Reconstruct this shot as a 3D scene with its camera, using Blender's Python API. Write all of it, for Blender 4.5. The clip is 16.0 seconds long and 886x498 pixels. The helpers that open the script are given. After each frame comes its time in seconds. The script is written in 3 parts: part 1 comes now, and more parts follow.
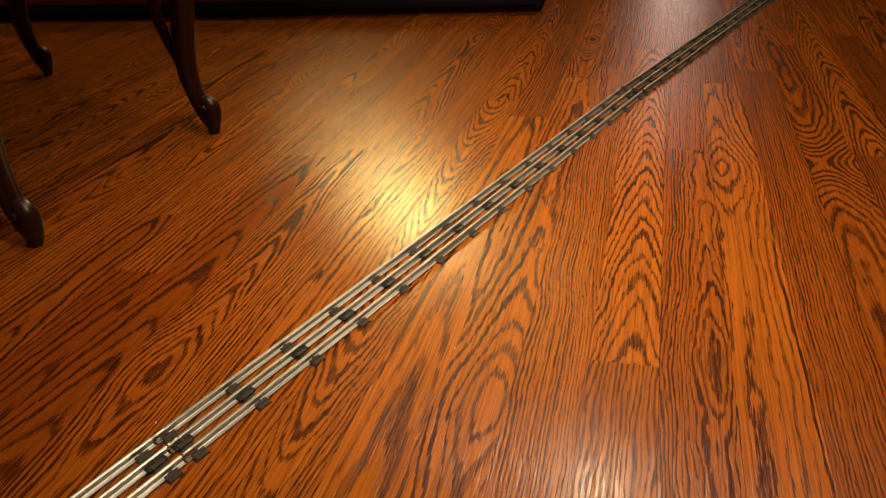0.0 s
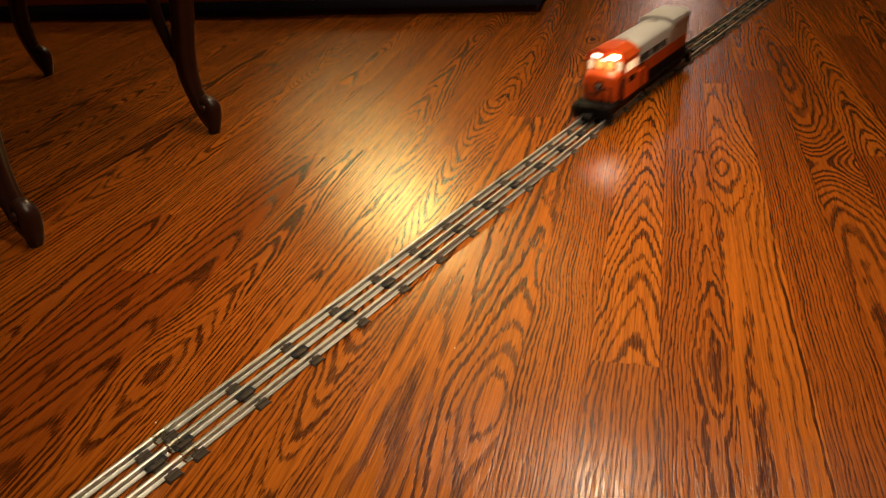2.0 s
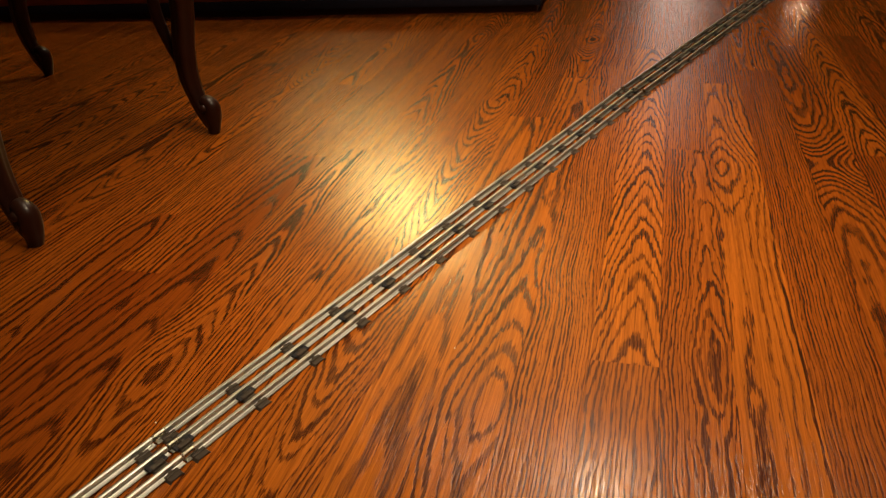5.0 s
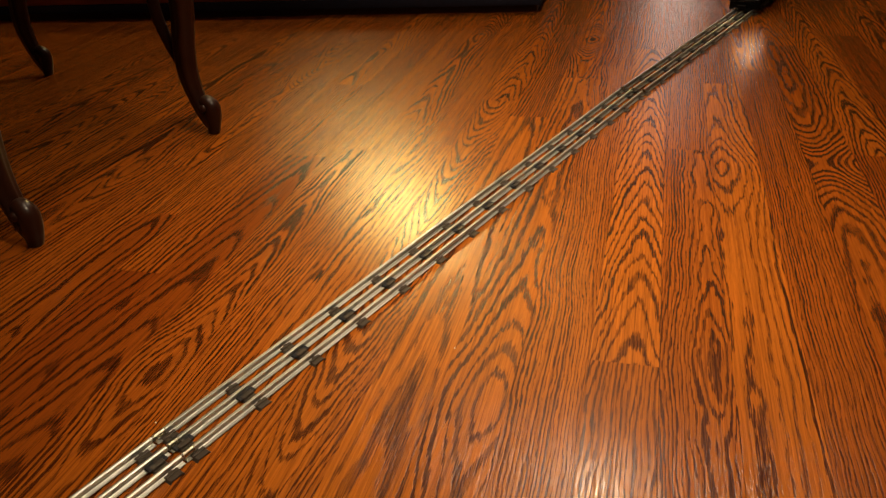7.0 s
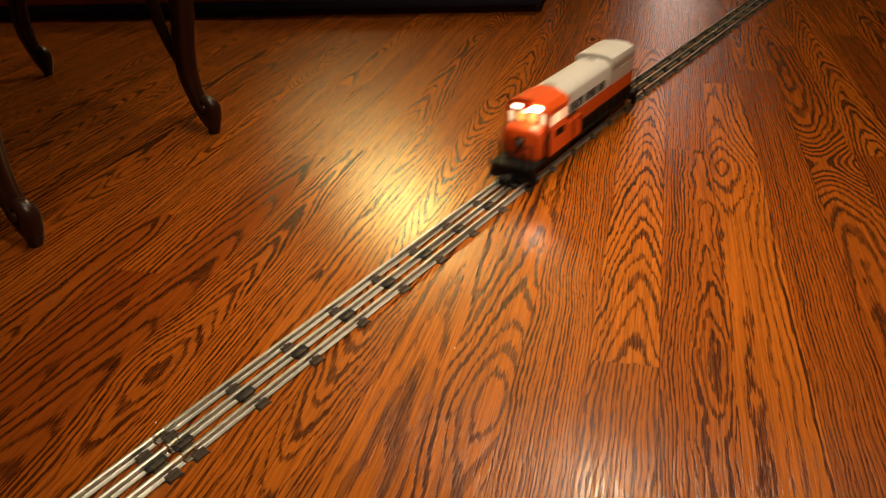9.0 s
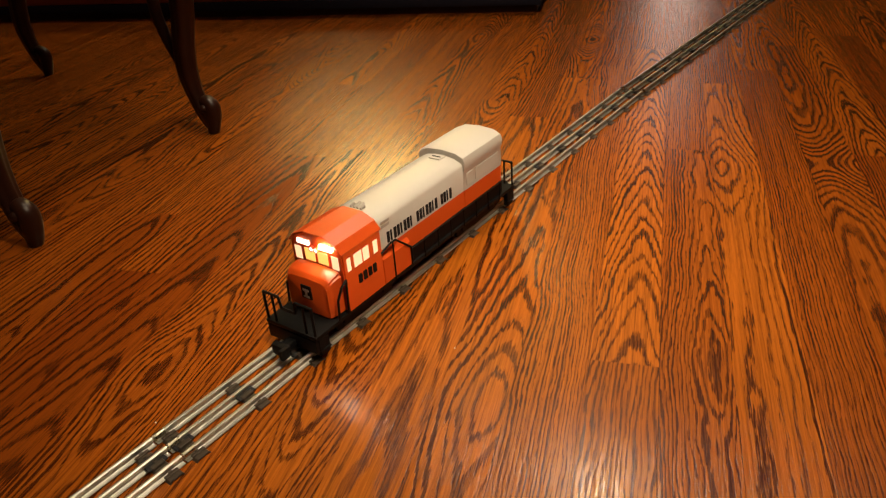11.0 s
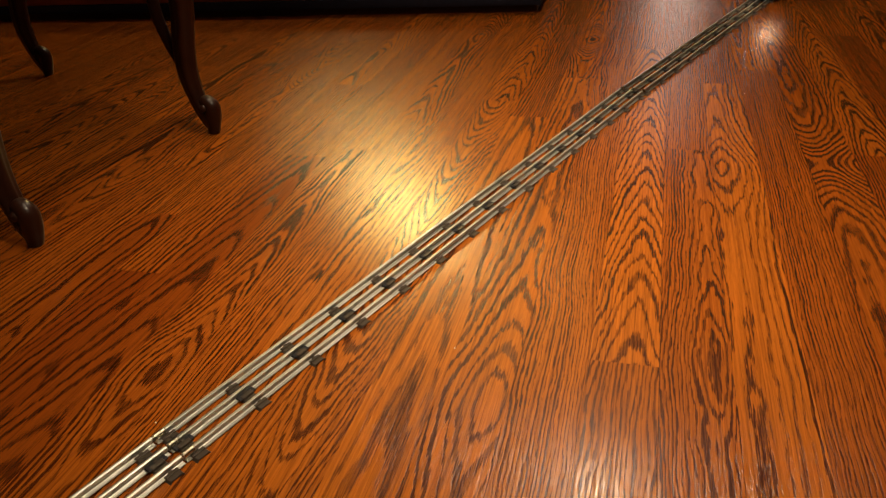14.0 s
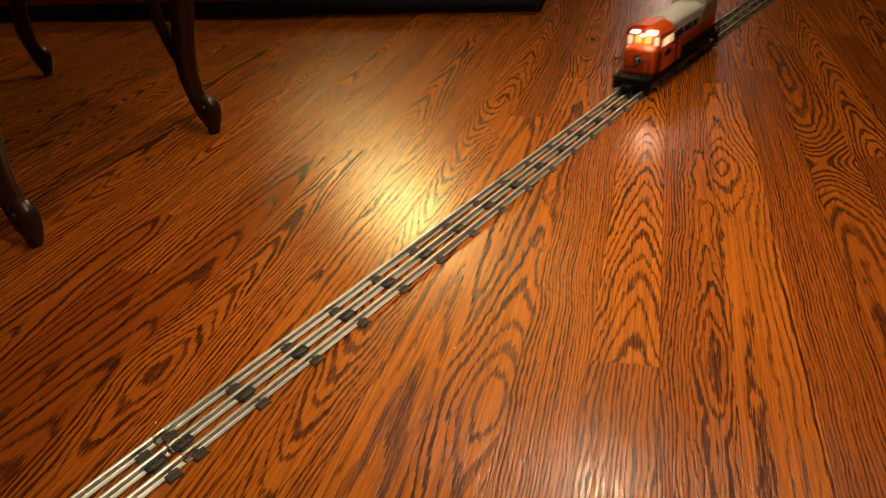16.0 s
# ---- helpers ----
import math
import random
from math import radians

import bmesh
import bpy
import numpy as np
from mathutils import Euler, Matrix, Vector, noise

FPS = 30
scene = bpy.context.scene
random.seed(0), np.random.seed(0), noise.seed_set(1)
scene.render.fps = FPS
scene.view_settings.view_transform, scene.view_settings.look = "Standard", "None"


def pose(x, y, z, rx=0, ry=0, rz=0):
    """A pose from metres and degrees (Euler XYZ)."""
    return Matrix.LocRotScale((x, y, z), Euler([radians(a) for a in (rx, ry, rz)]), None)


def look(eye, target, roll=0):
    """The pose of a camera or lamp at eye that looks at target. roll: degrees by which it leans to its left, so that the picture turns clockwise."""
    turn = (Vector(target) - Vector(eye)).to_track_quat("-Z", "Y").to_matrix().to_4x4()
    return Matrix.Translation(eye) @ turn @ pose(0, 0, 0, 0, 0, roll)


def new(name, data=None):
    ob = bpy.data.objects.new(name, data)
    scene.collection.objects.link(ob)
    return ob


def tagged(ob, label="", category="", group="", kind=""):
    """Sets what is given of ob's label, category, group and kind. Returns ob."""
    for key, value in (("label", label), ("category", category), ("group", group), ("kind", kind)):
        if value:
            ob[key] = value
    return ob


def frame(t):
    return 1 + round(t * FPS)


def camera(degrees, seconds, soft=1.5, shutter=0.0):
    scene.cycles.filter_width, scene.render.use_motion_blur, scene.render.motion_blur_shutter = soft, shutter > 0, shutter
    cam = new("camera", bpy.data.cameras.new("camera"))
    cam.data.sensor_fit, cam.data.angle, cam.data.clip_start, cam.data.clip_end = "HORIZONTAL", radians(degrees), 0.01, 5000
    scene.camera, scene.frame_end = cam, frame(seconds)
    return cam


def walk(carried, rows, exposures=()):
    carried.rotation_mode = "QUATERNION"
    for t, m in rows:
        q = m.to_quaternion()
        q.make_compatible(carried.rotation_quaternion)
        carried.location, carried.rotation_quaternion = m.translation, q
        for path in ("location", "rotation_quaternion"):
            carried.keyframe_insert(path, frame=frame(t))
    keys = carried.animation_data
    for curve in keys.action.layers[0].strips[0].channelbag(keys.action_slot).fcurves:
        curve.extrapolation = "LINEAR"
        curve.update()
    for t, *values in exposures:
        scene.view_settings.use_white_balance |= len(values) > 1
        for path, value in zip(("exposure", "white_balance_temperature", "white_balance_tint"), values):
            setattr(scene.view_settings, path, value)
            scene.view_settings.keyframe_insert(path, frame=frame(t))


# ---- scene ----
cam = camera(62.2, 16.0, soft=1.3, shutter=0.8)
EYE = look((0, 0, 0.396), (0, 0.86366, -0.10810), -4.353)
walk(cam, [(0, EYE), (16.0, EYE)])

# ---- world and lights ----
world = bpy.data.worlds.new("evening")
world.use_nodes = True
world.node_tree.nodes["Background"].inputs[0].default_value = (0.03, 0.028, 0.04, 1)
world.node_tree.nodes["Background"].inputs[1].default_value = 0.2
scene.world = world
scene.view_settings.exposure = 0.0

WARM = (1.0, 0.80, 0.54)


def lamp(name, kind, at, target, energy, size, colour=WARM, spread=180):
    data = bpy.data.lights.new(name, kind)
    data.energy, data.color = energy, colour
    if kind == "AREA":
        data.shape, data.size, data.spread = "DISK", size, radians(spread)
    else:
        data.shadow_soft_size = size
    ob = new(name, data)
    ob.matrix_world = look(at, target)
    return ob


CEILING = 2.45
# first is mirrored in the floor; the other two are unseen, added as fill
SPOTS = [(0.62, 2.42), (0.12, 0.88), (0.80, -0.20)]
AIMS = [(-0.20, 1.75), (0.20, 1.02), (0.05, 0.60)]
POWER = [5.8, 2.2, 2.15]
CONE = [116, 46, 31]
for (sx, sy), (ax, ay), e, cone in zip(SPOTS, AIMS, POWER, CONE):
    lamp("unseen_ceiling_lamp", "AREA", (sx, sy, CEILING - 0.03), (ax, ay, 0), e, 0.11, WARM, cone)
lamp("shade_bulb", "POINT", (-0.20, 4.0, 1.72), (0, 0, 0), 6, 0.04)


# ---- materials ----
def mat(name):
    m = bpy.data.materials.new(name)
    m.use_nodes = True
    return m, m.node_tree, m.node_tree.nodes["Principled BSDF"]


def calc(nt, op, a, b=None, clamp=False):
    n = nt.nodes.new("ShaderNodeMath")
    n.operation, n.use_clamp = op, clamp
    for i, v in enumerate((a, b)):
        if v is None:
            continue
        if isinstance(v, (int, float)):
            n.inputs[i].default_value = v
        else:
            nt.links.new(v, n.inputs[i])
    return n.outputs[0]


def mix(nt, f, a, b, blend="MIX"):
    n = nt.nodes.new("ShaderNodeMix")
    n.data_type, n.blend_type = "RGBA", blend
    for i, v in ((0, f), (6, a), (7, b)):
        if isinstance(v, (int, float)):
            n.inputs[i].default_value = v
        elif isinstance(v, tuple):
            n.inputs[i].default_value = (*v, 1)
        else:
            nt.links.new(v, n.inputs[i])
    return n.outputs[2]


def noise_at(nt, vec, scale=1.0, detail=2.0, rough=0.5):
    n = nt.nodes.new("ShaderNodeTexNoise")
    n.inputs["Scale"].default_value, n.inputs["Detail"].default_value = scale, detail
    n.inputs["Roughness"].default_value = rough
    nt.links.new(vec, n.inputs["Vector"])
    return n.outputs["Fac"]


def stretch(nt, x, y, z=0.0):
    n = nt.nodes.new("ShaderNodeCombineXYZ")
    for i, v in enumerate((x, y, z)):
        if isinstance(v, (int, float)):
            n.inputs[i].default_value = v
        else:
            nt.links.new(v, n.inputs[i])
    return n.outputs[0]


def ramp(nt, fac, stops):
    n = nt.nodes.new("ShaderNodeValToRGB")
    e = n.color_ramp.elements
    while len(e) < len(stops):
        e.new(0.5)
    for el, (pos, v) in zip(e, stops):
        el.position = pos
        el.color = (*v, 1) if isinstance(v, tuple) else (v, v, v, 1)
    nt.links.new(fac, n.inputs[0])
    return n.outputs[0]


def bump(nt, bsdf, height, strength, distance, under=None):
    n = nt.nodes.new("ShaderNodeBump")
    n.inputs["Strength"].default_value, n.inputs["Distance"].default_value = strength, distance
    nt.links.new(height, n.inputs["Height"])
    if under is not None:
        nt.links.new(under, n.inputs["Normal"])
    if bsdf is not None:
        nt.links.new(n.outputs[0], bsdf.inputs["Normal"])
    return n.outputs[0]


def oak():
    """Stained, varnished red oak: year rings cut by each board, with ragged pores."""
    m, nt, b = mat("stained_oak")
    place = nt.nodes.new("ShaderNodeUVMap")
    place.uv_map = "place"
    cut = nt.nodes.new("ShaderNodeSeparateXYZ")
    nt.links.new(place.outputs[0], cut.inputs[0])
    s, w = cut.outputs[0], cut.outputs[1]
    seed = nt.nodes.new("ShaderNodeAttribute")
    seed.attribute_name = "seed"
    sep = nt.nodes.new("ShaderNodeSeparateColor")
    nt.links.new(seed.outputs["Color"], sep.inputs[0])
    eye, slope, swell = sep.outputs
    heart = seed.outputs["Alpha"]
    tint = nt.nodes.new("ShaderNodeAttribute")
    tint.attribute_name = "tint"
    sep2 = nt.nodes.new("ShaderNodeSeparateColor")
    nt.links.new(tint.outputs["Color"], sep2.inputs[0])
    rate, g, c = sep2.outputs
    off = calc(nt, "MULTIPLY", tint.outputs["Alpha"], 37.0)
    off2 = calc(nt, "MULTIPLY", c, 53.0)

    def field(ks, kw, detail=2.0, rough=0.5):
        return noise_at(nt, stretch(nt, calc(nt, "MULTIPLY", s, ks), calc(nt, "MULTIPLY", w, kw),
                                    calc(nt, "ADD", off, off2)), 1.0, detail, rough)

    low = calc(nt, "SUBTRACT", field(3.0, 9.0, 2.0), 0.5)
    mid = calc(nt, "SUBTRACT", field(13.0, 46.0, 2.0), 0.5)
    fine = calc(nt, "SUBTRACT", field(60.0, 420.0, 2.0), 0.5)
    # year rings cut lengthwise: the heart line lies under the board, rising and swelling along it
    along = calc(nt, "SUBTRACT", s, eye)
    square = calc(nt, "MULTIPLY", along, along)
    lift = calc(nt, "MULTIPLY", swell, calc(nt, "DIVIDE", square, calc(nt, "ADD", square, 0.0064)))
    lift = calc(nt, "ADD", lift, calc(nt, "MULTIPLY", slope, along))
    side = calc(nt, "SUBTRACT", w, heart)
    side = calc(nt, "ADD", side, calc(nt, "MULTIPLY", low, 0.022))
    ring = calc(nt, "SQRT", calc(nt, "ADD", calc(nt, "MULTIPLY", side, side), 0.0003))
    ring = calc(nt, "ADD", ring, lift)
    ring = calc(nt, "ADD", ring, calc(nt, "MULTIPLY", low, 0.012))
    ring = calc(nt, "ADD", ring, calc(nt, "MULTIPLY", mid, 0.0085))
    ring = calc(nt, "ADD", ring, calc(nt, "MULTIPLY", fine, 0.0014))
    comb = calc(nt, "SUBTRACT", field(34.0, 700.0, 2.0, 0.6), 0.5)
    turns = calc(nt, "ADD", calc(nt, "MULTIPLY", ring, rate), calc(nt, "MULTIPLY", comb, 0.75))
    phase = calc(nt, "FRACT", turns)
    year = nt.nodes.new("ShaderNodeTexWhiteNoise")
    year.noise_dimensions = "2D"
    nt.links.new(stretch(nt, calc(nt, "FLOOR", turns), off), year.inputs["Vector"])
    width = calc(nt, "ADD", calc(nt, "MULTIPLY", year.outputs["Value"], 0.38), 0.09)
    edge = nt.nodes.new("ShaderNodeMapRange")
    edge.interpolation_type = "SMOOTHSTEP"
    nt.links.new(phase, edge.inputs["Value"])
    nt.links.new(width, edge.inputs["From Min"])
    nt.links.new(calc(nt, "ADD", width, 0.1), edge.inputs["From Max"])
    edge.inputs["To Min"].default_value, edge.inputs["To Max"].default_value = 1.0, 0.0
    rise = ramp(nt, phase, [(0.0, 0.0), (0.94, 0.0), (1.0, 0.8)])
    band = calc(nt, "MAXIMUM", edge.outputs["Result"], rise)
    pores = ramp(nt, field(55.0, 1700.0, 1.0), [(0.45, 0.0), (0.60, 1.0)])
    streak = field(7.0, 420.0, 3.0, 0.6)
    patch = field(2.2, 16.0, 2.0)
    tone = calc(nt, "ADD", g, calc(nt, "MULTIPLY", calc(nt, "SUBTRACT", patch, 0.4), 0.5), clamp=True)
    light = mix(nt, tone, LIGHT_A, LIGHT_B)
    light = mix(nt, calc(nt, "MULTIPLY", ramp(nt, streak, [(0.3, 0.0), (0.7, 1.0)]), 0.6), light, (0.14, 0.034, 0.005))
    dark = mix(nt, calc(nt, "MULTIPLY", patch, 0.6), DARK_A, DARK_B)
    force = calc(nt, "ADD", calc(nt, "MULTIPLY", ramp(nt, field(3.0, 30.0, 2.0), [(0.35, 0.0), (0.6, 1.0)]), 0.35), 0.68)
    other = nt.nodes.new("ShaderNodeTexWhiteNoise")
    other.noise_dimensions = "2D"
    nt.links.new(stretch(nt, calc(nt, "ADD", calc(nt, "FLOOR", turns), 71.0), off2), other.inputs["Vector"])
    force = calc(nt, "MULTIPLY", force, calc(nt, "ADD", calc(nt, "MULTIPLY", other.outputs["Value"], 0.45), 0.72))
    amount = calc(nt, "MULTIPLY", band, calc(nt, "ADD", calc(nt, "MULTIPLY", pores, 0.3), 0.78))
    amount = calc(nt, "MULTIPLY", amount, force, clamp=True)
    thin = ramp(nt, field(4.0, 560.0, 2.0), [(0.52, 0.0), (0.66, 1.0)])
    amount = calc(nt, "ADD", amount, calc(nt, "MULTIPLY", thin, 0.36), clamp=True)
    amount = calc(nt, "ADD", amount, calc(nt, "MULTIPLY", pores, 0.20), clamp=True)
    col = mix(nt, amount, light, dark)
    nt.links.new(col, b.inputs["Base Color"])
    gloss = calc(nt, "ADD", calc(nt, "MULTIPLY", amount, 0.06), FLOOR_ROUGH)
    gloss = calc(nt, "ADD", gloss, calc(nt, "MULTIPLY", field(5.0, 9.0, 3.0), 0.08))
    nt.links.new(gloss, b.inputs["Roughness"])
    b.inputs["IOR"].default_value = 1.45
    wave = bump(nt, None, field(9.0, 26.0, 2.0), 0.2, 0.0014)
    bump(nt, b, calc(nt, "MULTIPLY", calc(nt, "ADD", amount, calc(nt, "MULTIPLY", pores, 0.1)), -1.0), 0.25, 0.0004, wave)
    return m


LIGHT_A, LIGHT_B = (0.61, 0.169, 0.0135), (0.232, 0.043, 0.0036)
DARK_A, DARK_B = (0.040, 0.0078, 0.0011), (0.078, 0.0150, 0.0020)
FLOOR_ROUGH = 0.135


def plain(name, colour, rough=0.5, metal=0.0, vary=0.12, scale=40.0, relief=0.0, coat=0.0, sheen=0.5):
    """A colour with mottling at two scales and a little relief."""
    m, nt, b = mat(name)
    tc = nt.nodes.new("ShaderNodeTexCoord")
    big = noise_at(nt, tc.outputs["Object"], scale, 3.0)
    small = noise_at(nt, tc.outputs["Object"], scale * 9, 2.0)
    f = calc(nt, "ADD", calc(nt, "MULTIPLY", big, 0.7), calc(nt, "MULTIPLY", small, 0.3))
    lo = tuple(v * (1 - vary) for v in colour)
    hi = tuple(min(1, v * (1 + vary)) for v in colour)
    nt.links.new(mix(nt, f, lo, hi), b.inputs["Base Color"])
    rr = calc(nt, "ADD", calc(nt, "MULTIPLY", small, 0.16), max(0.02, rough - 0.08))
    nt.links.new(rr, b.inputs["Roughness"])
    b.inputs["Metallic"].default_value = metal
    b.inputs["Coat Weight"].default_value = coat
    b.inputs["Specular IOR Level"].default_value = sheen
    if relief:
        bump(nt, b, f, 0.4, relief)
    return m


def glow(name, colour, strength, base=0.75):
    m, nt, b = mat(name)
    b.inputs["Base Color"].default_value = (base, base * 0.95, base * 0.88, 1)
    b.inputs["Roughness"].default_value = 0.35
    b.inputs["Emission Color"].default_value = (*colour, 1)
    b.inputs["Emission Strength"].default_value = strength
    return m


def brushed():
    """Tinned steel with fine lines drawn along the rail and dull spots."""
    m, nt, b = mat("tinned_steel")
    tc = nt.nodes.new("ShaderNodeTexCoord")
    mp = nt.nodes.new("ShaderNodeMapping")
    mp.inputs["Scale"].default_value = (5, 620, 620)
    nt.links.new(tc.outputs["Object"], mp.inputs["Vector"])
    lines = noise_at(nt, mp.outputs[0], 1.0, 2.0)
    spots = noise_at(nt, tc.outputs["Object"], 90.0, 3.0)
    wear = calc(nt, "ADD", ramp(nt, lines, [(0.38, 0.0), (0.62, 0.8)]), calc(nt, "MULTIPLY", spots, 0.3), clamp=True)
    nt.links.new(mix(nt, wear, (0.88, 0.86, 0.79), (0.30, 0.29, 0.25)), b.inputs["Base Color"])
    nt.links.new(calc(nt, "ADD", calc(nt, "MULTIPLY", spots, 0.25), 0.34), b.inputs["Roughness"])
    b.inputs["Metallic"].default_value = 1.0
    bump(nt, b, lines, 0.5, 0.0006)
    return m


OAK = oak()
SUBFLOOR = plain("dark_gap", (0.02, 0.01, 0.005), 0.8)
TIN = brushed()
TIE = plain("blackened_steel", (0.050, 0.036, 0.025), 0.45, 0.0, 0.3, 120.0, 0.0002)
FIBRE = plain("black_fibre", (0.012, 0.012, 0.016), 0.6, 0.0, 0.3, 120.0)
PIN = plain("steel_pin", (0.72, 0.66, 0.52), 0.25, 1.0)
ORANGE = plain("orange_plastic", (0.68, 0.085, 0.010), 0.34, 0.0, 0.05, 30.0)
WHITE = plain("white_plastic", (0.56, 0.53, 0.49), 0.42, 0.0, 0.04, 30.0)
BLACK = plain("black_plastic", (0.0035, 0.0033, 0.0036), 0.55, 0.0, 0.25, 60.0, sheen=0.18)
INK = plain("black_ink", (0.006, 0.006, 0.007), 0.6, sheen=0.2)
GREY = plain("grey_vent", (0.42, 0.38, 0.34), 0.6)
WHEEL = plain("wheel_steel", (0.14, 0.13, 0.12), 0.35, 0.9)
PANE = glow("lit_pane", (1.0, 0.62, 0.32), 1.25, 0.12)
BULB = glow("bright_board", (1.0, 0.72, 0.45), 90.0)
PANE_DIM = glow("dim_pane", (1.0, 0.48, 0.10), 1.5, 0.15)
BOARD = glow("lit_number_board", (1.0, 0.82, 0.62), 4.0)
MAHOGANY = plain("dark_mahogany", (0.026, 0.0075, 0.0035), 0.34, 0.0, 0.45, 26.0, 0.0006, 0.0, 0.35)
NAVY = plain("navy_cloth", (0.022, 0.024, 0.050), 0.9, 0.0, 0.3, 90.0, 0.0008)
FOOT_SHADE = plain("foot_shade_brown", (0.034, 0.010, 0.005), 0.5, 0.0, 0.4, 30.0)
BENCH = plain("red_brown_wood", (0.34, 0.075, 0.020), 0.45, 0.0, 0.35, 22.0)
PAINT = plain("wall_paint", (0.085, 0.050, 0.030), 0.85, 0.0, 0.05, 6.0)
CEIL = plain("ceiling_paint", (0.45, 0.41, 0.35), 0.9, 0.0, 0.03, 5.0)
TRIM = plain("white_trim", (0.75, 0.72, 0.66), 0.45, 0.0, 0.04, 12.0)
SHADE = glow("lamp_shade_cloth", (1.0, 0.74, 0.24), 34.0)
DUSK = glow("dusk_glass", (1.0, 0.72, 0.62), 2.1)
LENS = glow("downlight_lens", (1.0, 0.85, 0.66), 40.0)
BRASS = plain("brass", (0.55, 0.36, 0.12), 0.3, 1.0)


# ---- building helpers ----
def box(bm, lo, hi, bevel=0.0, segments=2):
    m = Matrix.Translation([(p + q) / 2 for p, q in zip(lo, hi)]) @ Matrix.Diagonal([q - p for p, q in zip(lo, hi)] + [1])
    made = bmesh.ops.create_cube(bm, size=1, matrix=m)["verts"]
    if bevel:
        edges = list({e for v in made for e in v.link_edges})
        bmesh.ops.bevel(bm, geom=edges, offset=bevel, segments=segments, affect="EDGES", profile=0.6)
    return made


def rod(bm, p, q, r, r2=None, sides=8):
    p, q = Vector(p), Vector(q)
    d = q - p
    m = Matrix.Translation((p + q) / 2) @ d.to_track_quat("Z", "Y").to_matrix().to_4x4()
    bmesh.ops.create_cone(bm, cap_ends=True, segments=sides, radius1=r, radius2=r if r2 is None else r2, depth=d.length, matrix=m)


def pipe(bm, points, r, sides=6):
    for p, q in zip(points, points[1:]):
        rod(bm, p, q, r, None, sides)
    for p in points[1:-1]:
        bmesh.ops.create_icosphere(bm, subdivisions=1, radius=r * 1.02, matrix=Matrix.Translation(p))


def prism(bm, outline, x0, x1):
    """A solid of the (y, z) outline from x0 to x1."""
    a = [bm.verts.new((x0, y, z)) for y, z in outline]
    b = [bm.verts.new((x1, y, z)) for y, z in outline]
    n = len(outline)
    bm.faces.new(a[::-1])
    bm.faces.new(b)
    for i in range(n):
        bm.faces.new((a[i], a[(i + 1) % n], b[(i + 1) % n], b[i]))
    bmesh.ops.recalc_face_normals(bm, faces=bm.faces)
    return a + b


def loft(bm, rings, cap=True):
    """A skin over rings of equal numbers of points."""
    vs = [[bm.verts.new(p) for p in ring] for ring in rings]
    n = len(vs[0])
    for a, b in zip(vs, vs[1:]):
        for i in range(n):
            bm.faces.new((a[i], a[(i + 1) % n], b[(i + 1) % n], b[i]))
    if cap:
        bm.faces.new(vs[0][::-1])
        bm.faces.new(vs[-1])
    bmesh.ops.recalc_face_normals(bm, faces=bm.faces)


def finish(bm, name, material, smooth=False):
    me = bpy.data.meshes.new(name)
    bm.to_mesh(me)
    bm.free()
    me.materials.append(material)
    if smooth:
        for p in me.polygons:
            p.use_smooth = True
        me.set_sharp_from_angle(angle=radians(40))
    return me


def part(name, bm, material, parent=None, label="", smooth=True):
    ob = new(name, finish(bm, name, material, smooth))
    if parent is not None:
        ob.parent = parent
    if label:
        ob["label"] = label
    return ob


# ---- room ----
X0, X1, Y0, Y1 = -3.4, 3.6, -2.6, 5.2
BDIR, BOFF, BWID = radians(72.83), -0.0321, 0.0567


def wall(name, lo, hi, label):
    bm = bmesh.new()
    box(bm, lo, hi)
    return tagged(part(name, bm, PAINT, None, label, False), label, "wall", kind="structure")


WX0, WX1, WTOP = 1.55, 1.92, 2.0
wall("wall_south", (X0 - 0.1, Y0 - 0.1, -0.02), (X1 + 0.1, Y0, CEILING), "plain dark tan painted wall behind the track")
wall("wall_west", (X0 - 0.1, Y0, -0.02), (X0, Y1, CEILING), "plain dark tan painted side wall")
wall("wall_east", (X1, Y0, -0.02), (X1 + 0.1, Y1, CEILING), "plain dark tan painted side wall")
bm = bmesh.new()
box(bm, (X0 - 0.1, Y1, -0.02), (WX0, Y1 + 0.1, CEILING))
box(bm, (WX1, Y1, -0.02), (X1 + 0.1, Y1 + 0.1, CEILING))
box(bm, (WX0, Y1, WTOP), (WX1, Y1 + 0.1, CEILING))
box(bm, (WX0, Y1, -0.02), (WX1, Y1 + 0.1, 0.2))
tagged(part("wall_north", bm, PAINT, None, "", False), "dark tan painted wall with a narrow window", "wall", kind="structure")
bm = bmesh.new()
box(bm, (X0 - 0.1, Y0 - 0.1, CEILING), (X1 + 0.1, Y1 + 0.1, CEILING + 0.1))
tagged(part("ceiling", bm, CEIL, None, "", False), "plain off-white painted ceiling", "ceiling", kind="structure")

window = tagged(new("window_1"), "tall narrow pale window with white frame", "window", kind="structure")
window.location = (0, Y1, 0)
bm = bmesh.new()
for lo, hi in (((WX0, -0.01, 0.2), (WX0 + 0.035, 0.08, WTOP)), ((WX1 - 0.035, -0.01, 0.2), (WX1, 0.08, WTOP)),
               ((WX0 + 0.035, -0.01, WTOP - 0.04), (WX1 - 0.035, 0.08, WTOP)), ((WX0 + 0.035, -0.01, 0.2), (WX1 - 0.035, 0.08, 0.25))):
    box(bm, lo, hi, 0.004)
part("window_frame", bm, TRIM, window)
bm = bmesh.new()
box(bm, (WX0 + 0.036, 0.04, 0.251), (WX1 - 0.036, 0.046, WTOP - 0.041))
part("pane", bm, DUSK, window, "pale evening glass pane")


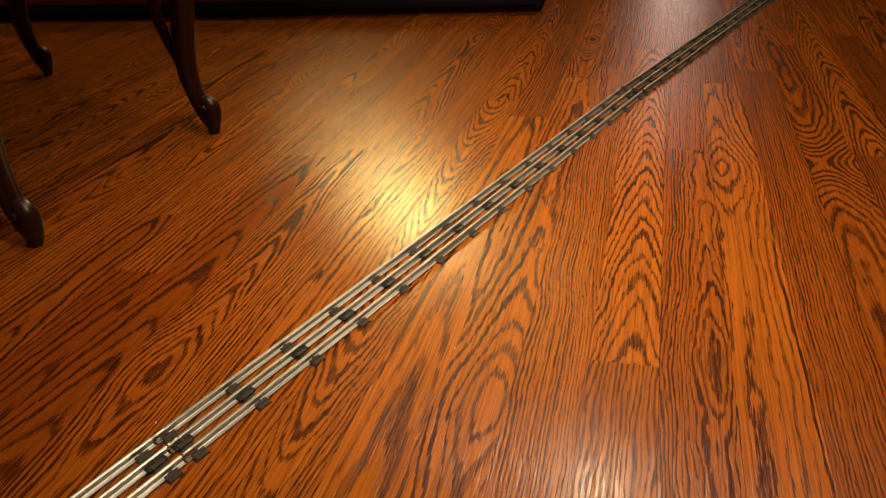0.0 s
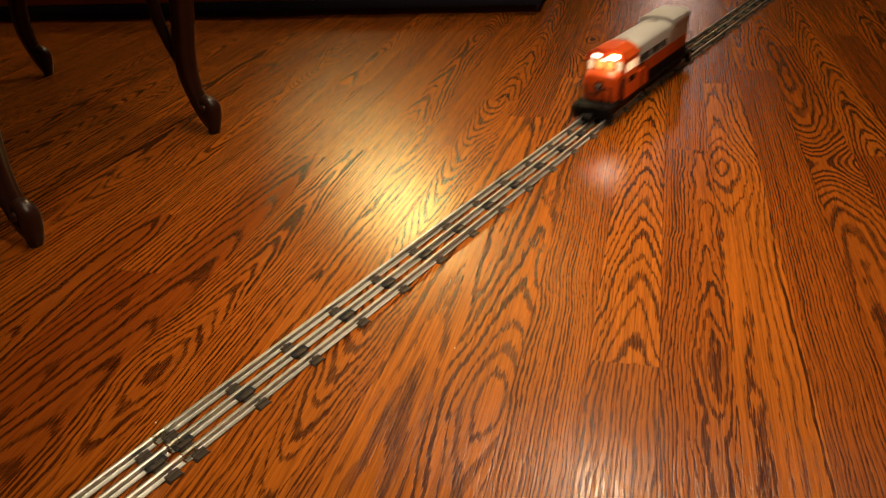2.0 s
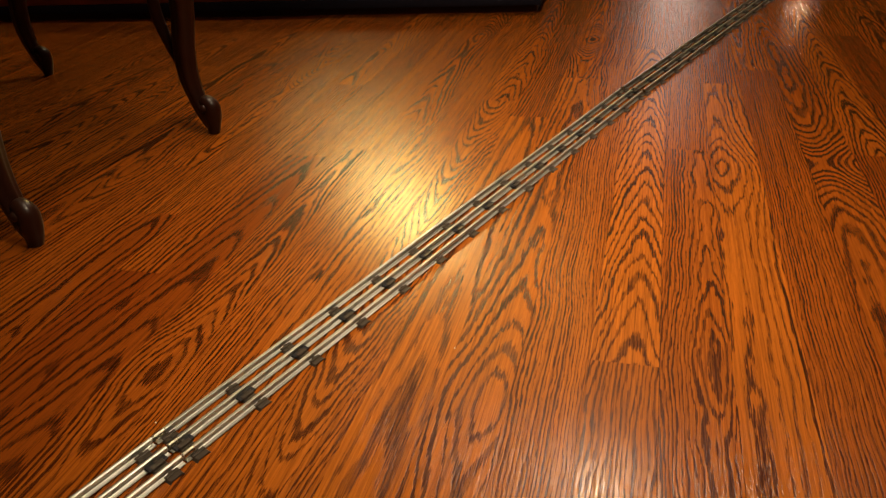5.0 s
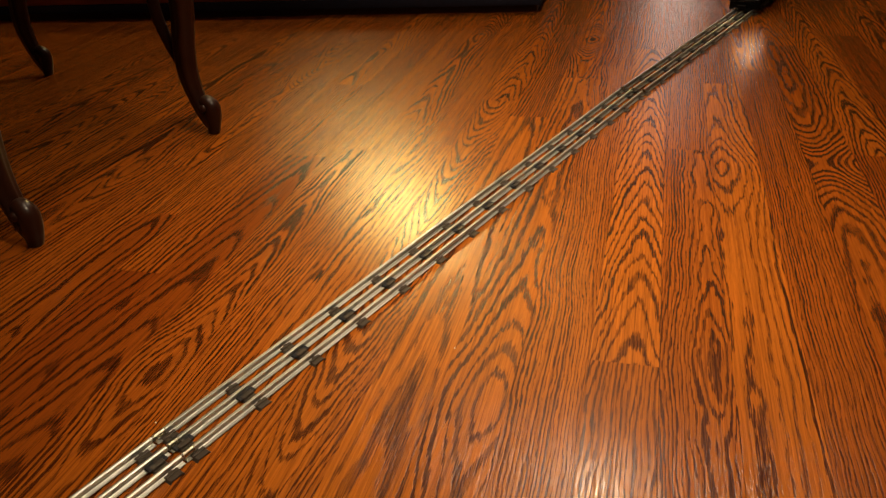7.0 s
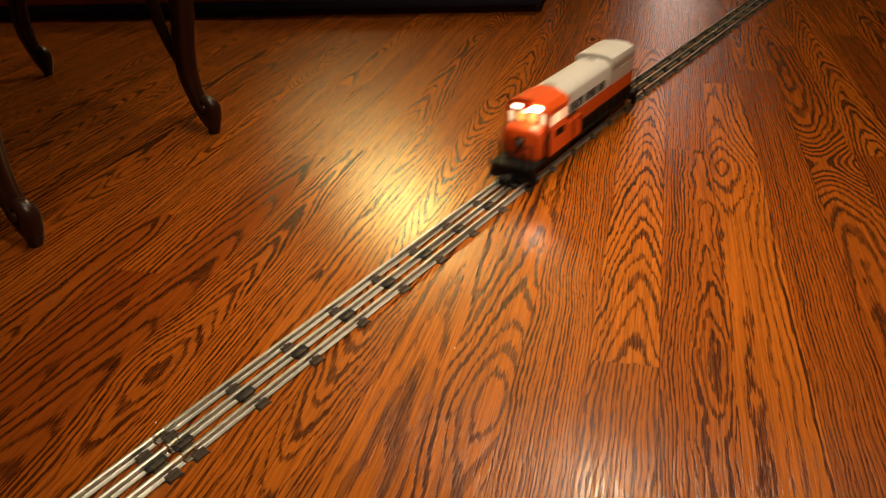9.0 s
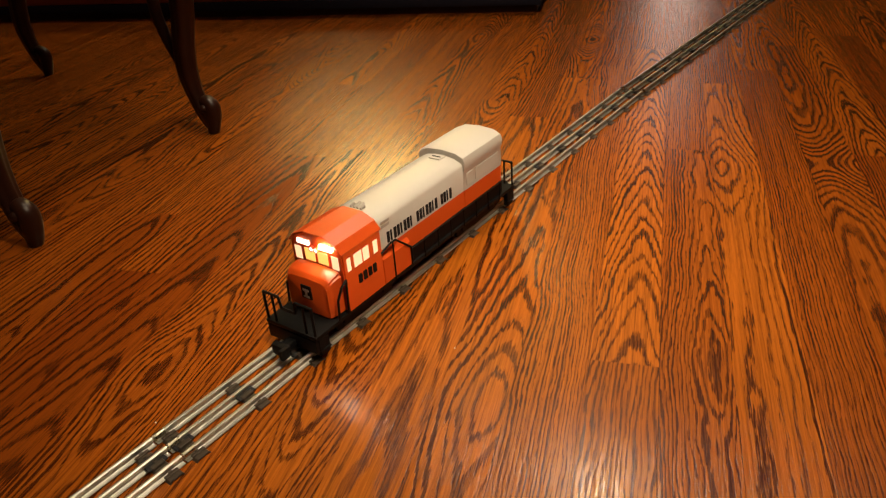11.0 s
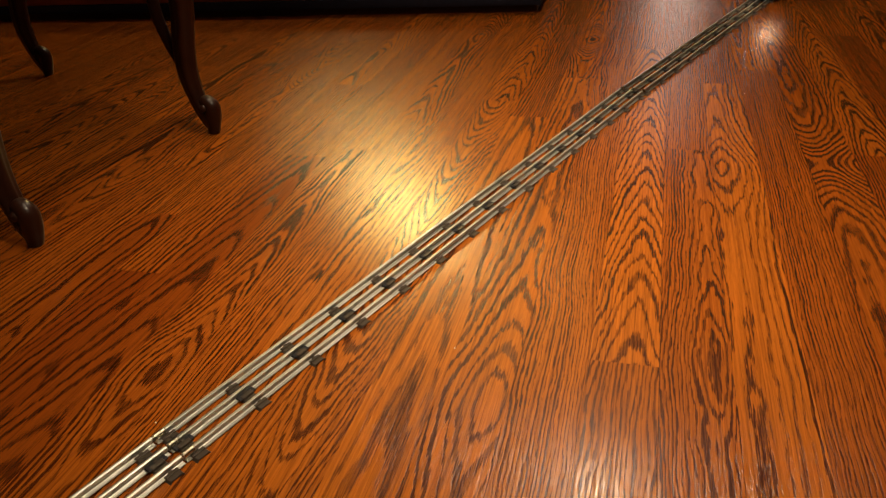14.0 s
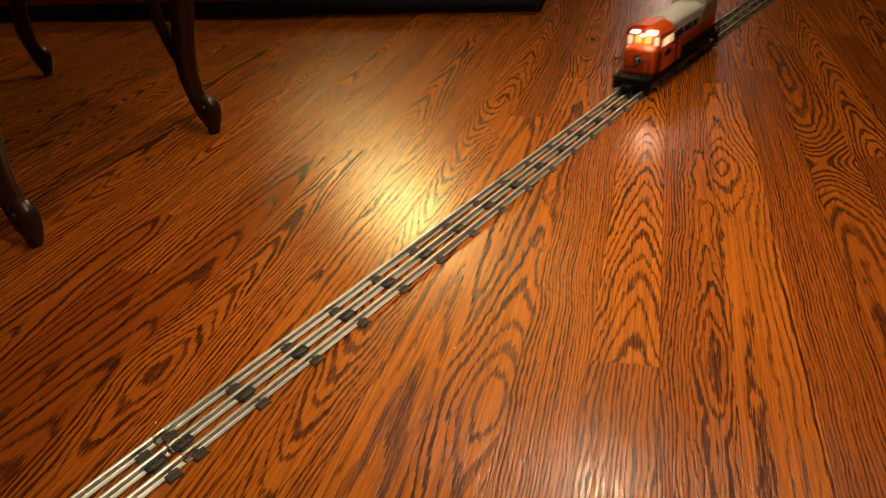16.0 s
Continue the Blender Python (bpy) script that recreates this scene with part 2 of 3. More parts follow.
def downlight(x, y):
    base = tagged(new("unseen_downlight"), "small round unseen ceiling light, lit warm", "ceiling light", "ceiling downlights")
    base.location = (x, y, CEILING)
    bm = bmesh.new()
    rings = []
    for r, z in ((0.055, -0.002), (0.058, -0.012), (0.075, -0.010), (0.080, -0.003), (0.080, 0.004), (0.055, 0.004)):
        rings.append([(r * math.cos(k * math.tau / 32), r * math.sin(k * math.tau / 32), z) for k in range(32)])
    loft(bm, rings + [rings[0]], False)
    part("trim_ring", bm, TRIM, base)
    bm = bmesh.new()
    bmesh.ops.create_cone(bm, cap_ends=True, segments=32, radius1=0.054, radius2=0.054, depth=0.004, matrix=Matrix.Translation((0, 0, -0.004)))
    part("lens", bm, LENS, base, "glowing frosted lens")


# fixtures out of view; the last two only go with the added lamps
for sx, sy in SPOTS:
    downlight(sx, sy)


def floor_lamp(x, y):
    base = tagged(new("floor_lamp"), "brass floor lamp with a glowing cream shade", "lamp")
    base.location = (x, y, 0)
    bm = bmesh.new()
    rings = []
    for r, z in ((0.13, 0.0), (0.13, 0.012), (0.11, 0.022), (0.03, 0.035), (0.012, 0.06)):
        rings.append([(r * math.cos(k * math.tau / 32), r * math.sin(k * math.tau / 32), z) for k in range(32)])
    loft(bm, rings)
    part("foot", bm, BRASS, base)
    bm = bmesh.new()
    rod(bm, (0, 0, 0.05), (0, 0, 1.64), 0.010, None, 16)
    part("pole", bm, BRASS, base)
    bm = bmesh.new()
    rings = []
    for r, z in ((0.22, 1.60), (0.165, 1.83), (0.162, 1.83), (0.217, 1.60)):
        rings.append([(r * math.cos(k * math.tau / 40), r * math.sin(k * math.tau / 40), z) for k in range(40)])
    loft(bm, rings + [rings[0]], False)
    part("shade", bm, SHADE, base, "glowing cream cloth shade")


floor_lamp(-0.20, 4.0)

# ---- low dark bench along the far side ----
bench = tagged(new("low_bench"), "low red-brown wooden bench with a dark navy foot strip", "bench")
bench.matrix_world = pose(0.265, 1.716, 0, 0, 0, -14.8)
# dark strip coloured as the shade where the bench meets the floor
bm = bmesh.new()
box(bm, (-2.0, 0.006, 0.0), (-0.010, 0.50, 0.016), 0.002)
part("foot_shade", bm, FOOT_SHADE, bench, "dark red-brown strip, the shade at the bench foot")
bm = bmesh.new()
box(bm, (-2.0, 0.0, 0.016), (0.0, 0.51, 0.037), 0.002, 2)
part("foot_strip", bm, NAVY, bench, "dark navy cloth strip")
bm = bmesh.new()
box(bm, (-1.995, 0.004, 0.037), (-0.005, 0.506, 0.09), 0.003, 2)
part("base", bm, BENCH, bench, "red-brown wood side")
bm = bmesh.new()
box(bm, (-1.99, 0.01, 0.0905), (-0.01, 0.50, 0.125), 0.012, 3)
part("seat_cushion", bm, NAVY, bench)


# ---- carved legs under an unseen seat ----
def tube(bm, path, radii, sides=12, lobes=0, depth=0.0):
    """A skin round a line, carried along it without twist."""
    rings = []
    q = None
    for i, (p, r) in enumerate(zip(path, radii)):
        d = (Vector(path[min(len(path) - 1, i + 1)]) - Vector(path[max(0, i - 1)])).normalized()
        if q is None:
            q = Vector((0, 0, 1)).rotation_difference(d)
        else:
            q = old.rotation_difference(d) @ q
        old = d
        ring = []
        for k in range(sides):
            t = k * math.tau / sides
            rr = r * (1 + depth * math.cos(lobes * t)) if lobes else r
            ring.append(Vector(p) + q @ Vector((rr * math.cos(t), rr * math.sin(t), 0)))
        rings.append(ring)
    loft(bm, rings)


def curve(points, steps=6):
    """A smooth line through points (Catmull-Rom), each a tuple of numbers."""
    out = []
    n = len(points)
    for i in range(n - 1):
        p0, p1, p2, p3 = (points[max(0, i - 1)], points[i], points[i + 1], points[min(n - 1, i + 2)])
        for k in range(steps):
            t = k / steps
            out.append(tuple(0.5 * (2 * b + (c - a) * t + (2 * a - 5 * b + 4 * c - d) * t * t + (3 * b - a - 3 * c + d) * t ** 3)
                             for a, b, c, d in zip(p0, p1, p2, p3)))
    out.append(points[-1])
    return out


def cabriole(parent, x, y, towards, split):
    """A carved leg whose scroll foot points along towards (degrees)."""
    bm = bmesh.new()
    # outward reach, height, radius
    line = curve([(0.010, 0.012, 0.0095), (0.004, 0.030, 0.0125), (-0.006, 0.055, 0.0125), (-0.012, 0.09, 0.0145), (-0.008, 0.13, 0.0155),
                  (0.006, 0.19, 0.0165), (0.018, 0.28, 0.020), (0.020, 0.35, 0.028), (0.012, 0.42, 0.034)])
    tube(bm, [(a, 0, z) for a, z, r in line], [r for a, z, r in line], 30, 5, 0.09)
    if split:
        back = curve([(-0.016, 0.085, 0.007), (-0.029, 0.112, 0.008), (-0.042, 0.145, 0.0085), (-0.050, 0.19, 0.009), (-0.044, 0.28, 0.010), (-0.010, 0.38, 0.012)])
        tube(bm, [(a, 0.004, z) for a, z, r in back], [r for a, z, r in back], 12)
    # scroll foot: a thick curl and a small pad
    scroll = curve([(0.010, 0.0, 0.0085), (0.013, 0.012, 0.0105), (0.016, 0.027, 0.0125), (0.017, 0.042, 0.0125), (0.008, 0.049, 0.011),
                    (0.000, 0.043, 0.009), (0.004, 0.036, 0.006)])
    tube(bm, [(a, 0, max(z, 0.0) + 0.0) for a, z, r in scroll], [r for a, z, r in scroll], 16)
    for sgn in (-1, 1):
        bmesh.ops.create_uvsphere(bm, u_segments=14, v_segments=8, radius=0.0065, matrix=Matrix.Translation((0.010, sgn * 0.0100, 0.042)))
    for v in bm.verts:
        v.co.z = max(v.co.z, 0.0)
    me = finish(bm, "leg", MAHOGANY, True)
    leg = new("leg", me)
    leg.parent = parent
    leg.matrix_local = pose(x, y, 0, 0, 0, towards)
    return leg


stool = tagged(new("stool"), "dark carved mahogany curved legs with scroll feet under an unseen seat", "stool")
LEGS = {"a": (-0.350, 1.095), "b": (-0.784, 1.505), "c": (-0.481, 0.765)}
cx, cy = -0.66, 1.13
for key, (lx, ly) in LEGS.items():
    cabriole(stool, lx, ly, {'a': -25, 'b': -20, 'c': -30}[key], key == "a")
cabriole(stool, -0.95, 1.17, 190, False)
bm = bmesh.new()
# seat out of view, widened past the legs so its shadow darkens the floor
corners = [(-0.33, 1.09), (-0.79, 1.53), (-1.00, 1.17), (-0.49, 0.70)]
for z0, z1, grow in ((0.34, 0.44, 1.0),):
    ring = [(cx + (a - cx) * grow, cy + (b - cy) * grow) for a, b in corners]
    lo = [bm.verts.new((a, b, z0)) for a, b in ring]
    hi = [bm.verts.new((a, b, z1)) for a, b in ring]
    bm.faces.new(lo)
    bm.faces.new(hi)
    for i in range(4):
        bm.faces.new((lo[i], lo[(i + 1) % 4], hi[(i + 1) % 4], hi[i]))
bmesh.ops.recalc_face_normals(bm, faces=bm.faces)
bmesh.ops.bevel(bm, geom=list(bm.edges), offset=0.008, segments=2, affect="EDGES")
part("unseen_seat_frame", bm, MAHOGANY, stool)
bm = bmesh.new()
ring = [(cx + (a - cx) * 0.93, cy + (b - cy) * 0.93) for a, b in corners]
lo = [bm.verts.new((a, b, 0.441)) for a, b in ring]
hi = [bm.verts.new((cx + (a - cx) * 0.95, cy + (b - cy) * 0.95, 0.49)) for a, b in ring]
bm.faces.new(lo)
bm.faces.new(hi)
for i in range(4):
    bm.faces.new((lo[i], lo[(i + 1) % 4], hi[(i + 1) % 4], hi[i]))
bmesh.ops.recalc_face_normals(bm, faces=bm.faces)
bmesh.ops.bevel(bm, geom=list(bm.edges), offset=0.015, segments=3, affect="EDGES")
part("seat", bm, NAVY, stool, "dark seat out of view, added above the legs")

# ---- track ----
TRACK = Vector((-0.17224, 0.46545, 0))
HEAD = radians(53.258)
JOINT, LENGTH, KINK = -0.0737, 0.889, radians(1.6)
AXLE = 0.0174
RAIL_TOP = 0.0082


def on_track(u):
    """The middle of the track at u metres along it."""
    d = Vector((math.cos(HEAD), math.sin(HEAD), 0))
    bend = JOINT + LENGTH
    if u <= bend:
        return TRACK + d * u
    e = Vector((math.cos(HEAD - KINK), math.sin(HEAD - KINK), 0))
    return TRACK + d * bend + e * (u - bend)


def rail_mesh():
    """A tubular rail: round head, thin web, flat foot."""
    bm = bmesh.new()
    right = [(0.0042, 0.0015), (0.0042, 0.0020), (0.0012, 0.0022), (0.0007, 0.0026), (0.0007, 0.0054), (0.0015, 0.0060), (0.0018, 0.0068), (0.0016, 0.0076), (0.0009, 0.0081), (0.0, 0.0082)]
    outline = right + [(-y, z) for y, z in right[-2::-1]]
    prism(bm, outline, 0.0008, LENGTH - 0.0008)
    return finish(bm, "rail", TIN, True)


def tie_mesh():
    """A pressed steel tie: low hat-shaped bar with upturned tabs that grip the rail feet."""
    bm = bmesh.new()
    w = 0.0066
    outline = [(-w, 0.0), (-w * 0.78, 0.0021), (w * 0.78, 0.0021), (w, 0.0), (w * 0.8, 0.0), (w * 0.66, 0.0012), (-w * 0.66, 0.0012), (-w * 0.8, 0.0)]
    vs = prism(bm, outline, -0.027, 0.0238)
    for v in vs:
        v.co = Vector((v.co.y, v.co.x, v.co.z))
    for y in (-AXLE, AXLE):
        for sgn in (-1, 1):
            box(bm, (-0.0058, y + sgn * 0.0034 - 0.0016, 0.0012), (0.0058, y + sgn * 0.0034 + 0.0016, 0.0033), 0.0004, 1)
            box(bm, (-0.0016, y + sgn * 0.0022 - 0.0010, 0.0030), (0.0016, y + sgn * 0.0022 + 0.0010, 0.0039), 0.0003, 1)
    box(bm, (-0.0060, -0.0078, 0.0018), (0.0050, -0.0036, 0.0047), 0.0004, 1)
    box(bm, (-0.0015, -0.0040, 0.0040), (0.0015, -0.0016, 0.0054), 0.0003, 1)
    for y in (-0.0105, 0.0105):
        rod(bm, (0, y, 0.0015), (0, y, 0.0029), 0.0013, None, 8)
    bmesh.ops.recalc_face_normals(bm, faces=bm.faces)
    return finish(bm, "tie", TIE, False)


def pad_mesh():
    bm = bmesh.new()
    box(bm, (-0.0085, -0.0066, 0.0021), (0.0085, 0.0072, 0.0040), 0.0005, 1)
    box(bm, (-0.006, 0.0024, 0.0040), (0.006, 0.0052, 0.0050), 0.0003, 1)
    return finish(bm, "insulator", FIBRE, False)


def pin_mesh():
    bm = bmesh.new()
    rod(bm, (-0.0050, 0, 0.0064), (0.0, 0, 0.0064), 0.0013, None, 10)
    rod(bm, (0.0, 0, 0.0058), (0.0090, 0, 0.0058), 0.0029, None, 12)
    return finish(bm, "pin", PIN, True)


RAIL, TIE_ME, PAD, PIN_ME = rail_mesh(), tie_mesh(), pad_mesh(), pin_mesh()
gaps = [0.0630] * 10 + [0.0587] * 4
places = [0.0111]
for gap in gaps:
    places.append(places[-1] + gap)


def track_section(u):
    base = tagged(new("track_section"), "tinplate three-rail toy track with dark metal ties", "toy track", "toy track sections")
    p, q = on_track(u + 0.0001), on_track(u + LENGTH - 0.0001)
    base.matrix_world = Matrix.Translation(on_track(u)) @ Matrix.Rotation(math.atan2(q.y - p.y, q.x - p.x), 4, "Z")
    for y in (-AXLE, 0, AXLE):
        rail = new("rail", RAIL)
        rail.parent, rail.location = base, (0, y, 0)
        pin = new("pin", PIN_ME)
        pin.parent, pin.location = base, (0.001, y, 0)
    for x in places:
        tie = new("tie", TIE_ME)
        tie.parent, tie.location = base, (x, 0, 0)
        pad = new("insulator", PAD)
        pad.parent, pad.location = tie, (0, 0, 0)


for k in range(-1, 3):
    track_section(JOINT + k * LENGTH)


# ---- locomotive ----
def blank(name, parent, at=(0, 0, 0)):
    ob = new(name)
    ob.parent, ob.location = parent, at
    return ob


loco = tagged(new("toy_locomotive"), "orange and white toy diesel locomotive on black trucks", "toy train")
SILL = 0.0215
DECK = 0.0310


def build_loco():
    Z = RAIL_TOP + 0.002
    # chassis
    bm = bmesh.new()
    box(bm, (-0.157, -0.0300, 0.0272), (0.176, 0.0300, DECK), 0.0008)
    box(bm, (-0.136, -0.0255, 0.0232), (0.158, 0.0255, 0.0273), 0.0006)
    part("frame", bm, BLACK, loco, "black walkway frame")
    bm = bmesh.new()
    box(bm, (-0.030, -0.0215, 0.0165), (0.040, 0.0215, 0.0262), 0.004, 3)
    part("fuel_tank", bm, BLACK, loco)
    # cab shell
    bm = bmesh.new()
    facets = [(1.0, 0.0880), (0.80, 0.0958), (0.36, 0.1012), (-0.36, 0.1012), (-0.80, 0.0958), (-1.0, 0.0880)]
    prism(bm, [(0.0300, DECK)] + [(0.0300 * y, z) for y, z in facets] + [(-0.0300, DECK)], -0.1130, -0.0615)
    bmesh.ops.bevel(bm, geom=[e for e in bm.edges if abs(e.verts[0].co.x - e.verts[1].co.x) < 1e-6], offset=0.0012, segments=2, affect="EDGES")
    cab = part("cab", bm, ORANGE, loco, "orange cab")
    # roof skin, flush with the windscreen
    bm = bmesh.new()
    prism(bm, [(0.0307 * y, z + 0.0010) for y, z in facets] + [(0.0303 * y, z + 0.0002) for y, z in facets[::-1]], -0.1142, -0.0610)
    part("cab_roof", bm, ORANGE, cab, "orange faceted cab roof", False)
    # short low nose with sloped top and bevelled corners
    bm = bmesh.new()
    rings = []
    for x, hw, top, edge in ((-0.1120, 0.0262, 0.0722, 0.0695), (-0.1240, 0.0258, 0.0705, 0.0675), (-0.1292, 0.0246, 0.0680, 0.0640), (-0.1312, 0.0222, 0.0640, 0.0600)):
        rings.append([(x, hw, DECK), (x, hw, edge), (x, hw * 0.82, top), (x, 0.0, top + 0.0008), (x, -hw * 0.82, top), (x, -hw, edge), (x, -hw, DECK)])
    loft(bm, rings)
    bmesh.ops.bevel(bm, geom=[e for e in bm.edges if e.calc_face_angle(0) > 0.3], offset=0.0018, segments=2, affect="EDGES")
    nose = part("nose", bm, ORANGE, loco, "orange sloping nose")
    bm = bmesh.new()
    box(bm, (-0.1322, -0.0060, 0.0465), (-0.1308, 0.0060, 0.0600), 0.0005)
    part("emblem", bm, INK, nose, "black emblem plate")
    bm = bmesh.new()
    box(bm, (-0.1326, -0.0034, 0.0545), (-0.1320, 0.0034, 0.0566))
    box(bm, (-0.1326, -0.0012, 0.0495), (-0.1320, 0.0012, 0.0545))
    box(bm, (-0.1326, -0.0034, 0.0480), (-0.1320, 0.0034, 0.0497))
    part("emblem_mark", bm, WHITE, nose, "white mark")
    # windscreen panes and number boards
    for y0, y1, z0, z1, m in ((0.0015, 0.0135, 0.0735, 0.0855, PANE_DIM), (-0.0135, -0.0015, 0.0735, 0.0855, PANE_DIM), (0.0175, 0.0255, 0.0720, 0.0850, PANE), (-0.0255, -0.0175, 0.0720, 0.0850, PANE)):
        bm = bmesh.new()
        box(bm, (-0.1137, y0, z0), (-0.1127, y1, z1), 0.0004, 1)
        part("window_pane", bm, m, cab, "lit cab window")
    for y0, y1, shine in ((0.0060, 0.0200, BOARD), (-0.0205, -0.0060, BULB)):
        bm = bmesh.new()
        box(bm, (-0.1150, y0, 0.0893), (-0.1128, y1, 0.0934), 0.0004, 1)
        part("number_board", bm, shine, cab, "glowing white number board")
    for y in (-0.0026, 0.0026):
        bm = bmesh.new()
        rings = []
        for r, x in ((0.0025, -0.1125), (0.0025, -0.1160), (0.0020, -0.1160), (0.0020, -0.1125)):
            rings.append([(x, y + r * math.cos(k * math.tau / 16), 0.0872 + r * math.sin(k * math.tau / 16)) for k in range(16)])
        loft(bm, rings + [rings[0]], False)
        housing = part("headlight", bm, ORANGE, cab, "small round headlight")
        bm = bmesh.new()
        rod(bm, (-0.1155, y, 0.0872), (-0.1130, y, 0.0872), 0.0019, None, 12)
        part("bulb", bm, BOARD, housing, "glowing bulb")
    # side windows
    for side in (-1, 1):
        for x0, x1 in ((-0.1085, -0.1035), (-0.0995, -0.0890), (-0.0875, -0.0795), (-0.0735, -0.0675)):
            bm = bmesh.new()
            y = side * 0.0300
            box(bm, (x0, min(y, y + side * 0.0006), 0.0695), (x1, max(y, y + side * 0.0006), 0.0825), 0.0003, 1)
            part("window_pane", bm, PANE, cab, "lit cab window")
        # road number: four plain bars
        for k in range(4):
            x = -0.0965 + k * 0.0066
            bm = bmesh.new()
            y = side * 0.0301
            box(bm, (x, min(y, y + side * 0.0003), 0.0515), (x + 0.0048, max(y, y + side * 0.0003), 0.0605), 0.0006, 1)
            part("number_bar", bm, INK, cab, "dark number mark")
        # louvre block behind the cab
        for z in (0.0890, 0.0848):
            bm = bmesh.new()
            box(bm, (-0.0560, min(side * 0.0262, side * 0.0268), z), (-0.0440, max(side * 0.0262, side * 0.0268), z + 0.0028), 0.0003, 1)
            part("louvre", bm, GREY, loco, "grey louvre")
    # hood: orange below, white above
    bm = bmesh.new()
    box(bm, (-0.0615, -0.0262, DECK), (0.0790, 0.0262, 0.0645))
    box(bm, (0.0790, -0.0268, DECK), (0.1520, 0.0268, 0.0645))
    part("hood_base", bm, ORANGE, loco, "orange lower hood")
    bm = bmesh.new()
    h = 0.0262
    prism(bm, [(h, 0.0645), (h, 0.0910), (h * 0.93, 0.0945), (h * 0.62, 0.0985), (0.006, 0.0998), (-0.006, 0.0998), (-h * 0.62, 0.0985), (-h * 0.93, 0.0945), (-h, 0.0910), (-h, 0.0645)], -0.0614, 0.0790)
    hood = part("hood", bm, WHITE, loco, "white upper hood")
    bm = bmesh.new()
    rings = []
    for x, k in ((0.0785, 0.985), (0.0800, 1.0), (0.1490, 1.0), (0.1535, 0.985)):
        o = [(0.0268, 0.0645), (0.0268, 0.0850), (0.0285, 0.0885), (0.0290, 0.0960), (0.0270, 0.1010), (0.0180, 0.1050), (0.0, 0.1065)]
        o = o + [(-y, z) for y, z in o[-2::-1]]
        rings.append([(x, y * k, 0.0645 + (z - 0.0645) * k) for y, z in o])
    loft(bm, rings)
    radiator = part("radiator_hood", bm, WHITE, loco, "white raised radiator section")
    for side in (-1, 1):
        for x0, x1 in ((0.0835, 0.0965), (0.1005, 0.1475)):
            bm = bmesh.new()
            box(bm, (x0, min(side * 0.0264, side * 0.0273), 0.0690), (x1, max(side * 0.0264, side * 0.0273), 0.0825), 0.0004, 1)
            part("side_panel", bm, WHITE, radiator)
    bm = bmesh.new()
    box(bm, (0.0660, -0.0070, 0.0990), (0.0770, 0.0070, 0.1012), 0.0008)
    part("roof_vent", bm, WHITE, hood)
    bm = bmesh.new()
    box(bm, (0.0700, -0.0050, 0.1012), (0.0712, 0.0050, 0.1018))
    part("roof_slot", bm, INK, hood, "thin dark slot")
    bm = bmesh.new()
    for y in (-0.006, -0.002, 0.002, 0.006):
        rod(bm, (-0.0570, y, 0.1010), (-0.0460 - abs(y), y, 0.1018), 0.0011, 0.0018, 8)
        rod(bm, (-0.0520, y, 0.0985), (-0.0520, y, 0.1015), 0.0008, None, 6)
    part("horns", bm, GREY, hood, "small grey horn cluster")
    # railway name: plain bars the size of letters
    words = (8, 7, 4)
    x = -0.0490
    pitch = 0.1065 / (sum(words) + 2)
    for word in words:
        for k in range(word):
            for side in (-1, 1):
                bm = bmesh.new()
                xx = x if side < 0 else 0.0095 - x
                y = side * 0.0263
                wide = pitch * (0.42 if (k + word) % 3 == 0 else 0.72)
                box(bm, (xx, min(y, y + side * 0.0003), 0.0672), (xx + wide, max(y, y + side * 0.0003), 0.0785), 0.0004, 1)
                part("letter_bar", bm, INK, hood, "black letter mark", False)
            x += pitch
        x += pitch
    # battery boxes beside the hood
    for side in (-1, 1):
        bm = bmesh.new()
        prism(bm, [(side * 0.0262, DECK), (side * 0.0297, DECK), (side * 0.0297, 0.0560), (side * 0.0262, 0.0600)], -0.0614, -0.0215)
        part("battery_box", bm, ORANGE, loco, "orange side box")
        # handrails
        bm = bmesh.new()
        yy = side * 0.0305
        rail_z = 0.0475
        pipe(bm, [(-0.0640, yy, 0.0650), (-0.0500, yy, 0.0690), (-0.0430, yy, 0.0690), (-0.0210, yy, 0.0500), (-0.0210, yy, DECK)], 0.0010)
        part("handrail", bm, BLACK, loco, "bent black handrail")
        bm = bmesh.new()
        pipe(bm, [(-0.0210, yy, rail_z), (0.06, yy, rail_z), (0.1640, yy, rail_z)], 0.0007)
        part("handrail", bm, BLACK, loco, "thin black handrail")
        for x, top in ((-0.0470, 0.0690), (0.0000, rail_z), (0.0230, rail_z), (0.0460, rail_z), (0.0700, rail_z), (0.0940, rail_z), (0.1180, rail_z), (0.1420, rail_z)):
            bm = bmesh.new()
            rod(bm, (x, yy, DECK - 0.003), (x, yy, top), 0.0008, None, 6)
            part("handrail_post", bm, BLACK, loco)
        # black band over the lowest part of the hood side
        bm = bmesh.new()
        box(bm, (-0.0205, min(side * 0.0262, side * 0.0272), DECK), (0.1525, max(side * 0.0262, side * 0.0272), 0.0460), 0.0003, 1)
        part("hood_foot_band", bm, BLACK, loco, "black strip along the hood foot")
        bm = bmesh.new()
        pipe(bm, [(-0.1150, yy, DECK), (-0.1125, yy, 0.0640), (-0.1190, yy, 0.0600), (-0.1255, yy, 0.0500), (-0.1270, yy, DECK)], 0.0011)
        part("grab_rail", bm, BLACK, loco, "bent black grab rail")
        # steps at the corners
        for x in (-0.148, 0.166):
            bm = bmesh.new()
            box(bm, (x - 0.006, min(side * 0.0245, side * 0.0300), 0.0100), (x + 0.006, max(side * 0.0245, side * 0.0300), 0.0265), 0.0006)
